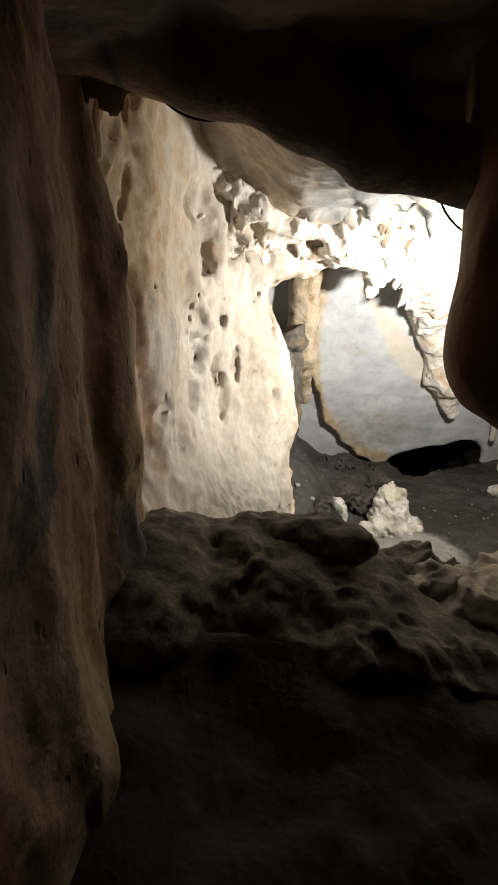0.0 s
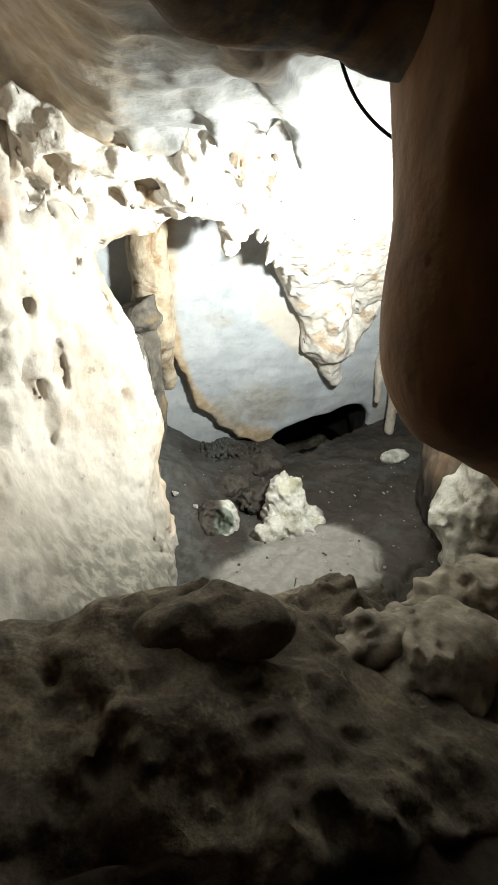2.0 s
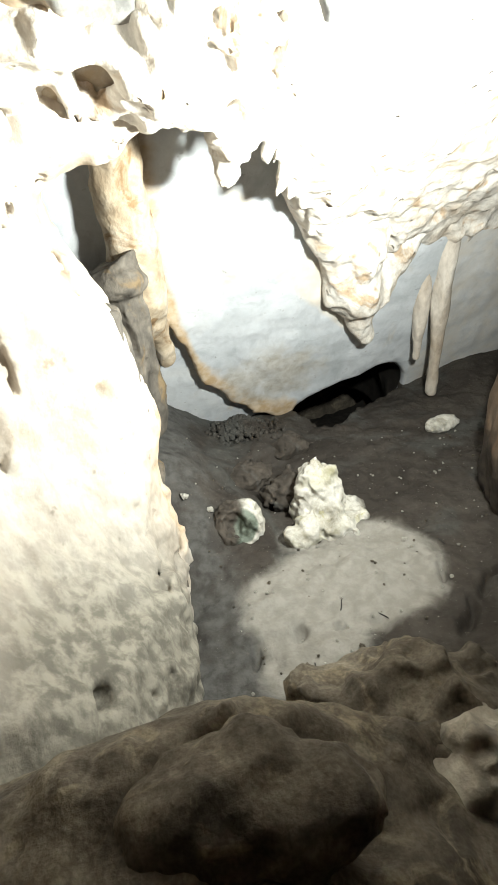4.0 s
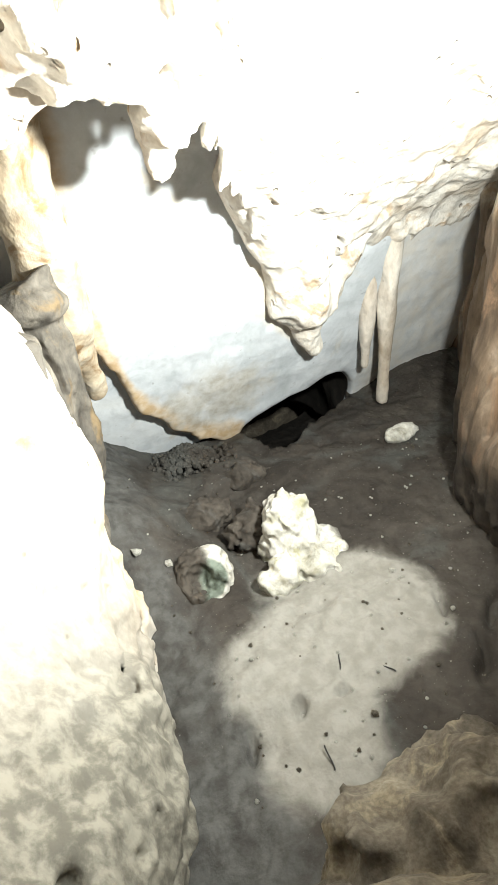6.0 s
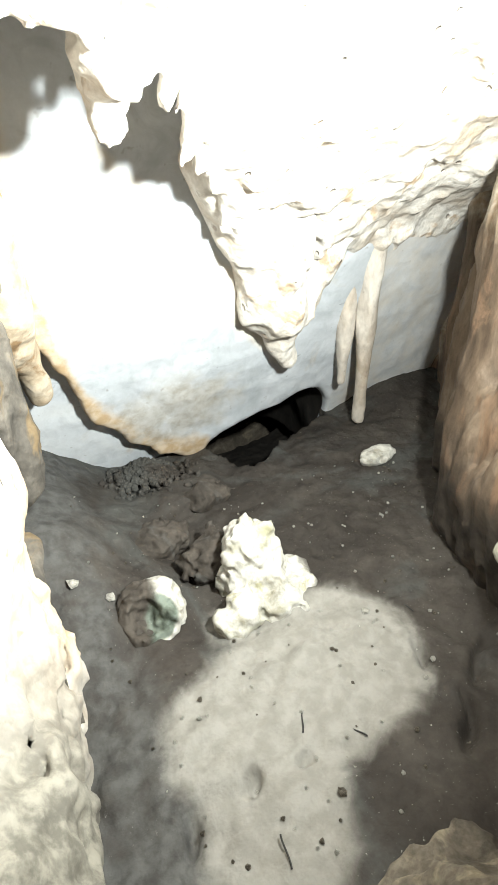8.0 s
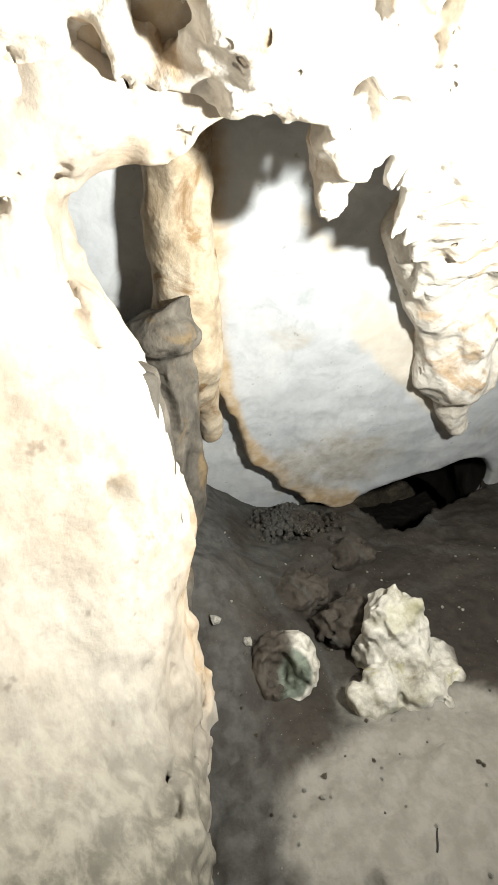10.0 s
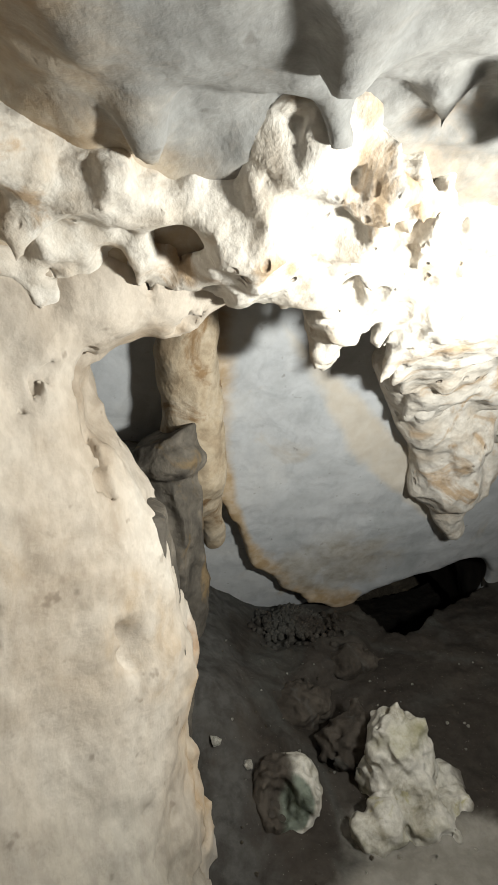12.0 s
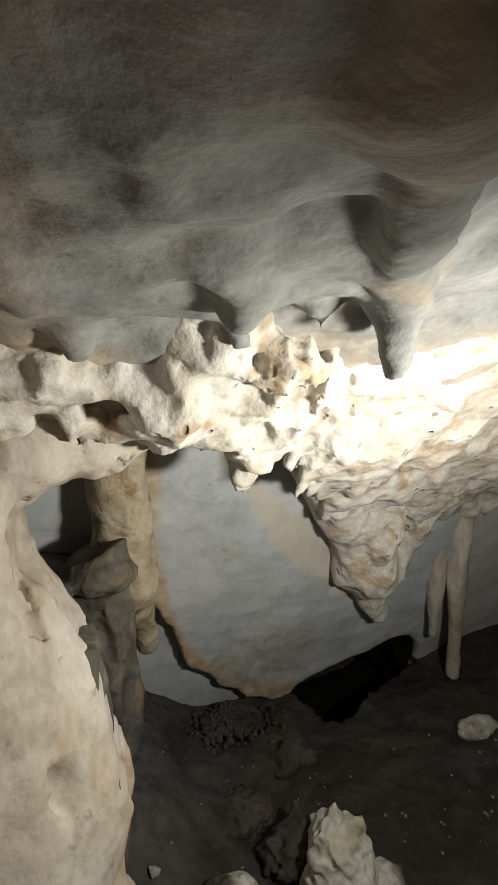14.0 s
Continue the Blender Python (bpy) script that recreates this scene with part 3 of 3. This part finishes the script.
def slot_relief(x, y, z):
    flutes = 0.09 * (0.4 - scallop(x, y, z * 0.28, 9.0, 3)) * step(z, 0.78, 0.66) * step(z, -0.2, 0.2)
    return 0.03 * fbm(x, y, z, 3, 3) + flutes + 0.022 * (0.4 - scallop(x, y, z, 5.0, 5)) + 0.02 * (0.4 - scallop(x, y, z, 14.0, 5))


tagged(rock("wall_slot", slot_field, slot_relief, (-0.9, 4.75, -1.3), (0.8, 6.9, 2.3), 0.02, LAYER), "grey brown layered rock below the narrow slot", "rock wall", kind="structure")


def right_field(x, y, z):
    # fluted wall along a slanting plan line, curving in to the brow
    wx = curve_at(y, [1.5, 2.6, 3.6, 4.05, 4.2, 4.5, 4.9, 5.4, 6.0, 6.8, 7.6], [1.3, 2.5, 3.0, 2.95, 2.62, 2.72, 2.9, 3.42, 4.05, 4.75, 4.9])
    f = (wx - x) * 0.75 + 0.42 * step(z, -0.6, 1.0) * step(y, 4.0, 4.5) - 0.2 * step(z, 0.8, 1.6) * step(y, 4.0, 3.6)
    # ribs that run down to the mud
    for px, py, r in ((3.5, 5.45, 0.1), (3.2, 5.12, 0.09), (2.95, 4.85, 0.08), (2.82, 4.55, 0.07), (3.9, 5.9, 0.1)):
        f = smin(f, rod(x, y, z, (px + 0.42, py - 0.05, 1.4), (px, py, -1.0), r * 1.5, r), 0.12)
    # the back corner behind the columns
    return smin(f, smax(7.3 - y - 0.1 * step(z, 0.0, 1.0), 3.6 - x, 0.1), 0.2)


def right_relief(x, y, z):
    return 0.05 * fbm(x, y, z * 0.15, 3.4, 3, 0.55, 5.0) + 0.04 * fbm(x, y, z, 1.8, 4) + 0.08 * (0.42 - scallop(x, y, z * 0.15, 6.5, 2)) + 0.03 * (0.42 - scallop(x, y, z * 0.3, 14.0, 6))


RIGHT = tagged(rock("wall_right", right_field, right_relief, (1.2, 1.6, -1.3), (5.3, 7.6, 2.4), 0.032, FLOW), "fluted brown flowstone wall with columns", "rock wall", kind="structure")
# whiter top and back corner: partly lamplight put into the colour
paint(RIGHT, "pale", lambda x, y, z: 0.85 * step(z, 0.4, 1.3) + 0.8 * step(y, 6.3, 6.8) * step(z, -0.85, -0.5))
# darker foot: its shade put into the colour along with some mud
paint(RIGHT, "mud_shade", lambda x, y, z: 0.75 * step(z, 0.0, -0.8) * step(y, 6.0, 5.6))


def column(px, py, r, lean, foot, material):
    """A stalactite that has reached, or nearly reached, the floor."""
    def field(x, y, z):
        return rod(x, y, z, (px - lean, py - 0.45, 1.3), (px, py, foot), r * 1.9, r)

    rock("stalactite", field, lambda x, y, z: 0.35 * right_relief(x, y, z), (px - 0.4, py - 0.8, -1.15), (px + 0.4, py + 0.3, 1.5), 0.022, material, parent=RIGHT)


for col in ((3.5, 6.6, 0.06, 0.12, -0.98, CREAM), (3.32, 6.62, 0.05, 0.1, -0.55, CREAM)):
    column(*col)


def curtain_field(x, y, z):
    f = rod(x, y, z, (1.17, 2.2, 2.3), (1.14, 2.18, 1.25), 0.36, 0.28)
    f = smin(f, rod(x, y, z, (1.14, 2.18, 1.25), (1.75, 2.25, 0.74), 0.26, 0.3), 0.2)
    return smin(f, rod(x, y, z, (1.4, 2.1, 2.2), (1.7, 1.2, 1.6), 0.4, 0.5), 0.3)


def curtain_relief(x, y, z):
    return 0.04 * fbm(x, y, z * 0.2, 3.0, 3, 0.5, 6.0) + 0.03 * fbm(x, y, z, 2, 3)


tagged(rock("rock_curtain", curtain_field, curtain_relief, (0.5, 0.5, 0.3), (2.4, 2.8, 2.5), 0.03, BROWN), "hanging brown flowstone curtain", "rock curtain", kind="structure")


def passage_field(x, y, z):
    return 1.35 - x + 0.25 * np.sin(y * 2.0) * 0.5


tagged(rock("wall_passage", passage_field, back_relief, (0.9, -2.6, -1.0), (2.2, 2.0, 2.5), 0.06, DARKROCK), "dull brown rock beside the dark passage", "rock wall", kind="structure")


def crest_z(x, y):
    """The low passage floor, the ledge it climbs to, and the drop to the chamber."""
    crest = curve_at(x, [-0.8, -0.2, 0.05, 0.3, 0.6, 0.9, 1.2, 1.6, 1.8, 2.4], [0.15, 0.0, 0.02, 0.06, -0.02, -0.14, -0.32, -0.48, -0.35, -0.2])
    low = -0.32 + 0.2 * step(x, 0.1, -0.6)
    near = low + (crest - low) * step(y, 1.5, 2.5)
    edge = curve_at(x, [-0.8, 0.0, 0.5, 1.0, 1.5, 2.4], [3.0, 3.0, 3.02, 2.95, 2.9, 2.7])
    return near + (-1.2 - near) * step(y, edge - 0.1, edge + 0.6)


def ledge_field(x, y, z):
    return smax((z - crest_z(x, y)) * 0.6, 1.9 - y, 0.05)


def ledge_relief(x, y, z):
    return 0.06 * fbm(x, y, z, 2.0, 4, 0.5, 9.0) + 0.08 * (0.42 - scallop(x, y, z, 2.2, 2)) + 0.03 * (0.42 - scallop(x, y, z, 8.0, 5)) + 0.02 * (0.42 - scallop(x, y, z, 16.0, 3)) + 0.012 * fbm(x, y, z, 9.0, 3)


def soil_field(x, y, z):
    return (z - crest_z(x, y)) * 0.7 + 0.02


tagged(rock("ledge", ledge_field, ledge_relief, (-1.2, 1.7, -1.4), (2.6, 4.0, 0.6), 0.024, DARKROCK), "dull brown rock ledge at the passage's end", "rock ledge", kind="structure")
tagged(rock("ground", soil_field, arch_relief, (-1.2, -2.6, -1.0), (2.3, 2.1, 0.3), 0.05, SHADESOIL), "trodden passage soil, coloured dark for its shade", "cave floor", kind="structure")


def floor_mesh():
    """Trodden mud of the chamber floor, gently rising to the back and to the walls."""
    h = 0.022
    xs, ys = np.arange(-0.6, 5.2, h), np.arange(2.9, 8.8, h)
    x, y = np.meshgrid(xs, ys, indexing="ij")
    z = -1.12 + 0.03 * (y - 4.5) * step(y, 4.5, 6.5) + 0.03 * fbm(x, y, 0 * x, 1.3, 4) + 0.014 * fbm(x, y, 0 * x, 9, 3) + 0.03 * scallop(x, y, 0 * x, 5.0, 3) - 0.014 * scallop(x, y, 0 * x, 14.0, 5)
    # banks against the left wall and in the far corner, and a low broken lip of mud before the slab
    z = z + 0.62 * step(x, 1.3, 0.35) * step(y, 4.6, 5.8) + 0.1 * np.exp(-((x - 1.35) ** 2 + (y - 6.3) ** 2) / 0.12) + 0.25 * step(x, 3.4, 4.2) * step(y, 5.9, 6.9)
    lip = 5.78 + 0.8 * (x - 1.1) + 0.1 * val(x * 5, y * 5, 0 * x) + 0.04 * val(x * 14, y * 14, 0 * x)
    z = z + 0.09 * step(y - lip, -0.02, 0.03) * step(y - lip, 0.7, 0.1) * step(x, 0.75, 1.0) * step(x, 2.0, 1.8)
    # the pit that opens into the black hole
    front = curve_at(x, [1.9, 2.05, 2.15, 2.25, 2.75, 3.4, 3.5], [7.4, 6.95, 6.55, 6.45, 6.78, 7.05, 7.5]) + 0.04 * val(x * 9, y * 9, 0 * x)
    z = z - 1.1 * step(y - front, 0.0, 0.1)
    for cx, cy, turn, ln in ((2.0, 3.88, 0.75, 0.17), (2.3, 4.08, 0.9, 0.17), (2.09, 4.26, 0.5, 0.1), (0.7, 4.08, 0.3, 0.09), (1.0, 4.15, 1.1, 0.05), (1.25, 4.1, 1.3, 0.04)):
        u = (x - cx) * math.cos(turn) - (y - cy) * math.sin(turn) + 0.03 * val(x * 9, y * 9, 0 * x)
        v = (x - cx) * math.sin(turn) + (y - cy) * math.cos(turn)
        z = z - 0.08 * np.exp(-(u / 0.022) ** 2 - (v / ln) ** 4)
    nx, ny = x.shape
    ids = np.arange(nx * ny).reshape(nx, ny)
    faces = np.stack([ids[:-1, :-1], ids[1:, :-1], ids[1:, 1:], ids[:-1, 1:]], -1).reshape(-1, 4)
    ob = tagged(new("floor", mesh_of("floor", np.stack([x, y, z], -1).reshape(-1, 3), faces, MUD)), "dark trodden mud with a painted pool of light", "cave floor", kind="structure")
    # the lamp's pool on the floor, put into the mud's colour
    paint(ob, "light_pool", lambda x, y, z: step(np.minimum.reduce([rod(x, y, 0 * z, (1.08, 4.35, 0), (1.68, 4.5, 0), 0.36, 0.46), rod(x, y, 0 * z, (1.15, 4.3, 0), (0.98, 3.9, 0), 0.38, 0.26), rod(x, y, 0 * z, (1.3, 4.95, 0), (1.6, 4.8, 0), 0.12, 0.2)]), 0.2, -0.16))
    # the same blackness painted over the pit, in place of real shade
    paint(ob, "hole_shade", lambda x, y, z: step(z, -1.2, -1.32) * step(y, 6.3, 6.4))
    paint(ob, "grit", lambda x, y, z: 0.6 * step(x, 1.05, 0.6) + 0.35 * step(val(x * 2.5, y * 2.5, 0 * z), 0.0, 0.7))


floor_mesh()


# ---- loose rocks ----
def boulder(name, c, r, seed, material, label, category="boulder", crag=1.0, h=0.022, extra=(), dent=None):
    """A rough stone resting at c (its middle) with half sizes r."""
    def field(x, y, z):
        f = ball(x, y, z, c, r)
        for a, b in extra:
            f = smin(f, ball(x, y, z, a, b), 0.05)
        if dent:
            f = smax(f, -ball(x, y, z, *dent), 0.02)
        return f

    def relief(x, y, z):
        k = min(r)
        return crag * k * (0.22 * fbm(x, y, z, 0.9 / k, 3, 0.5, seed) + 0.34 * (0.42 - scallop(x, y, z, 1.0 / k, int(seed))) + 0.18 * (0.42 - scallop(x, y, z, 3.0 / k, int(seed) + 2))) + min(0.03, 0.2 * k) * crag * (0.42 - scallop(x, y, z, 17.0, int(seed) + 5))

    pts = [(c, r), *extra]
    lo = [min(p[0][i] - p[1][i] for p in pts) - 0.12 for i in range(3)]
    hi = [max(p[0][i] + p[1][i] for p in pts) + 0.12 for i in range(3)]
    return tagged(rock(name, field, relief, lo, hi, h, material, (c[0], c[1], lo[2] + 0.12)), label, category)


boulder("boulder", (0.36, 2.76, 0.02), (0.27, 0.18, 0.16), 1.0, DARKROCK, "rounded dark brown boulder on the ledge", "boulder", 0.55, 0.02, extra=(((0.58, 2.66, 0.06), (0.17, 0.12, 0.1)),))
boulder("boulder", (1.02, 3.0, -0.72), (0.52, 0.4, 0.45), 4.0, DARKROCK, "broad greyish brown boulder below the ledge", "boulder", 1.5, 0.016)
boulder("boulder", (1.2, 2.76, -0.34), (0.24, 0.18, 0.19), 6.0, CRUST, "blunt pale grey boulder on the ledge's edge")
boulder("boulder", (1.85, 2.88, -0.40), (0.4, 0.22, 0.25), 8.0, CRUST, "large pale grey boulder beside the ledge")
boulder("pale_boulder", (2.9, 3.98, -0.5), (0.44, 0.36, 0.52), 11.0, WHITE, "white craggy rock standing on the mud", extra=(((2.66, 3.85, -1.0), (0.2, 0.18, 0.22)),))
MOUND = boulder("calcite_mound", (1.59, 5.22, -1.06), (0.21, 0.21, 0.28), 13.0, WHITE, "white calcite mound tinged green on top", "calcite mound", 1.0, 0.012, (((1.58, 5.27, -0.88), (0.15, 0.14, 0.17)), ((1.37, 4.99, -1.06), (0.13, 0.12, 0.13)), ((1.58, 4.98, -1.1), (0.15, 0.11, 0.09)), ((1.74, 5.14, -1.12), (0.15, 0.16, 0.08))))
paint(MOUND, "algae", lambda x, y, z: 0.55 * step(z, -0.86, -0.74) * step(y, 5.35, 5.15) + 0.5 * step(z, -0.95, -1.08) * step(val(x * 9, y * 9, z * 9), -0.2, 0.5))
# left flank's shade painted on, and a muddy skirt at the right
paint(MOUND, "mud_shade", lambda x, y, z: 0.7 * step(x, 1.42, 1.32) * step(y, 5.0, 5.15) + 0.6 * step(x, 1.78, 1.95))
boulder("mud_clod", (1.66, 6.2, -1.0), (0.22, 0.13, 0.12), 21.0, CLOD, "low brown clod of hardened mud", "mud clod", 1.0, 0.016)
boulder("mud_clod", (1.12, 5.84, -0.98), (0.24, 0.16, 0.12), 23.0, CLOD, "greyish clod of hardened mud", "mud clod", 1.0, 0.016)
boulder("mud_clod", (1.42, 5.52, -1.03), (0.2, 0.15, 0.16), 29.0, CLOD, "low brown clod of hardened mud", "mud clod", 1.2, 0.016)
boulder("boulder", (1.45, 2.64, -0.44), (0.42, 0.24, 0.24), 31.0, CRUST, "pale grey crusted boulder on the ledge")
BOWL = boulder("stone", (0.92, 5.2, -0.98), (0.2, 0.18, 0.17), 17.0, WHITE, "round white stone with a green hollow on mud", "stone", 1.0, 0.012, dent=((0.84, 5.05, -0.88), (0.12, 0.14, 0.12)))
paint(BOWL, "green", lambda x, y, z: 0.9 * step(ball(x, y, z, (0.88, 5.06, -0.89), (0.15, 0.15, 0.14)), 0.03, -0.02))
# shade on the stone's upper left put into its colour
paint(BOWL, "mud_shade", lambda x, y, z: 0.95 * step(x - 0.6 * (z + 0.9), 0.98, 0.84))
boulder("stone", (3.2, 5.95, -1.03), (0.17, 0.1, 0.08), 19.0, WHITE, "flat white stone lying on the mud", "stone", 0.6, 0.012)


# ---- scatter on the mud, and the cable ----
def chip(name, seed, material):
    """One small angular stone, its origin at its base."""
    r = random.Random(seed)
    bm = bmesh.new()
    bmesh.ops.create_icosphere(bm, subdivisions=1, radius=0.5)
    for v in bm.verts:
        v.co *= r.uniform(0.7, 1.15)
        v.co.z *= 0.6
    low = min(v.co.z for v in bm.verts)
    bmesh.ops.translate(bm, verts=bm.verts, vec=(0, 0, -low))
    me = bpy.data.meshes.new(name)
    bm.to_mesh(me)
    me.materials.append(material)
    return me


FLOOR = bpy.data.objects["floor"].data
FV = np.empty(len(FLOOR.vertices) * 3, np.float32)
FLOOR.vertices.foreach_get("co", FV)
FV = FV.reshape(-1, 3)


def ground_at(x, y):
    return float(FV[np.argmin((FV[:, 0] - x) ** 2 + (FV[:, 1] - y) ** 2), 2])


def scatter():
    r = random.Random(5)
    pale = [chip("pebble", k, WHITE) for k in range(4)]
    dull = [chip("pebble", k + 9, DARKROCK) for k in range(3)]
    spots = [(2.0, 4.62, 0.05), (3.15, 5.72, 0.035), (3.25, 5.8, 0.03), (3.05, 5.75, 0.03), (0.55, 5.36, 0.075), (2.33, 4.45, 0.03), (2.1, 4.2, 0.035), (1.3, 3.9, 0.05), (0.72, 5.3, 0.07), (1.75, 3.95, 0.03), (2.45, 4.9, 0.025), (0.95, 4.6, 0.035)]
    spots += [(r.uniform(0.6, 3.2), r.uniform(3.7, 6.2), r.uniform(0.01, 0.03)) for _ in range(230)]
    for x, y, size in spots:
        white = r.random() < 0.65
        ob = new("pebble", r.choice(pale if white else dull))
        ob.matrix_world = pose(x, y, ground_at(x, y) - 0.1 * size, r.uniform(-15, 15), r.uniform(-15, 15), r.uniform(0, 360)) @ Matrix.Scale(size, 4)
        tagged(ob, "small white limestone chip on dark mud" if white else "small dull brown pebble on dark mud", "pebble", "pebbles on the floor")


scatter()


def rubble():
    """Loose dark gravel heaped under the slab's edge."""
    r = random.Random(8)
    bm = bmesh.new()
    for _ in range(420):
        x, y = r.gauss(1.36, 0.15), r.gauss(6.72, 0.14)
        size = r.uniform(0.016, 0.042)
        z = ground_at(x, y) + 0.16 * math.exp(-((x - 1.36) ** 2 + (y - 6.8) ** 2) / 0.06)
        bmesh.ops.create_icosphere(bm, subdivisions=1, radius=size, matrix=pose(x, y, z, r.uniform(0, 90), r.uniform(0, 90), r.uniform(0, 90)) @ Matrix.Diagonal((r.uniform(0.7, 1.3), 1, r.uniform(0.5, 1), 1)))
    me = bpy.data.meshes.new("gravel")
    bm.to_mesh(me)
    me.materials.append(MUD)
    tagged(new("gravel", me), "loose dark grey gravel heaped below the slab", "gravel", kind="stuff")


rubble()


def tube(name, points, radius, material):
    c = bpy.data.curves.new(name, "CURVE")
    c.dimensions, c.bevel_depth, c.bevel_resolution = "3D", radius, 3
    sp = c.splines.new("NURBS")
    sp.points.add(len(points) - 1)
    for p, co in zip(sp.points, points):
        p.co = (*co, 1)
    sp.use_endpoint_u, sp.order_u = True, 4
    ob = new(name, c)
    me = bpy.data.meshes.new_from_object(ob.evaluated_get(bpy.context.evaluated_depsgraph_get()))
    bpy.data.objects.remove(ob)
    me.materials.clear()
    me.materials.append(material)
    return new(name, me)


def twig(x, y, length, turn):
    z = ground_at(x, y) + 0.004
    d = Vector((math.cos(radians(turn)), math.sin(radians(turn)), 0))
    p = Vector((x, y, z))
    ob = tube("twig", [p, p + d * length * 0.3 + Vector((0.008, 0, 0.004)), p + d * length * 0.7 + Vector((-0.006, 0.004, 0.003)), p + d * length], 0.004, RUBBER)
    tagged(ob, "thin dark twig lying on the mud", "twig", "twigs on the floor")


for tw in ((0.98, 3.78, 0.12, 80), (1.3, 4.2, 0.1, 60), (1.55, 4.05, 0.07, 120), (2.25, 4.5, 0.12, 95)):
    twig(*tw)

tagged(tube("cable", [(0.76, 2.42, 2.16), (0.78, 2.42, 2.03), (0.81, 2.42, 1.91), (0.85, 2.42, 1.82), (0.92, 2.41, 1.75), (1.02, 2.41, 1.7), (1.3, 2.5, 1.66), (1.7, 3.1, 1.66)], 0.0045, RUBBER), "thin black lamp cable hanging beside the curtain", "cable")

tagged(tube("cable", [(-0.66, 2.5, 2.52), (-0.52, 2.6, 2.42), (-0.42, 2.6, 2.33), (-0.33, 2.6, 2.25), (-0.22, 2.6, 2.21), (-0.1, 2.56, 2.2), (0.05, 2.4, 2.27)], 0.006, RUBBER), "thin dark cable slung under the roof", "cable")
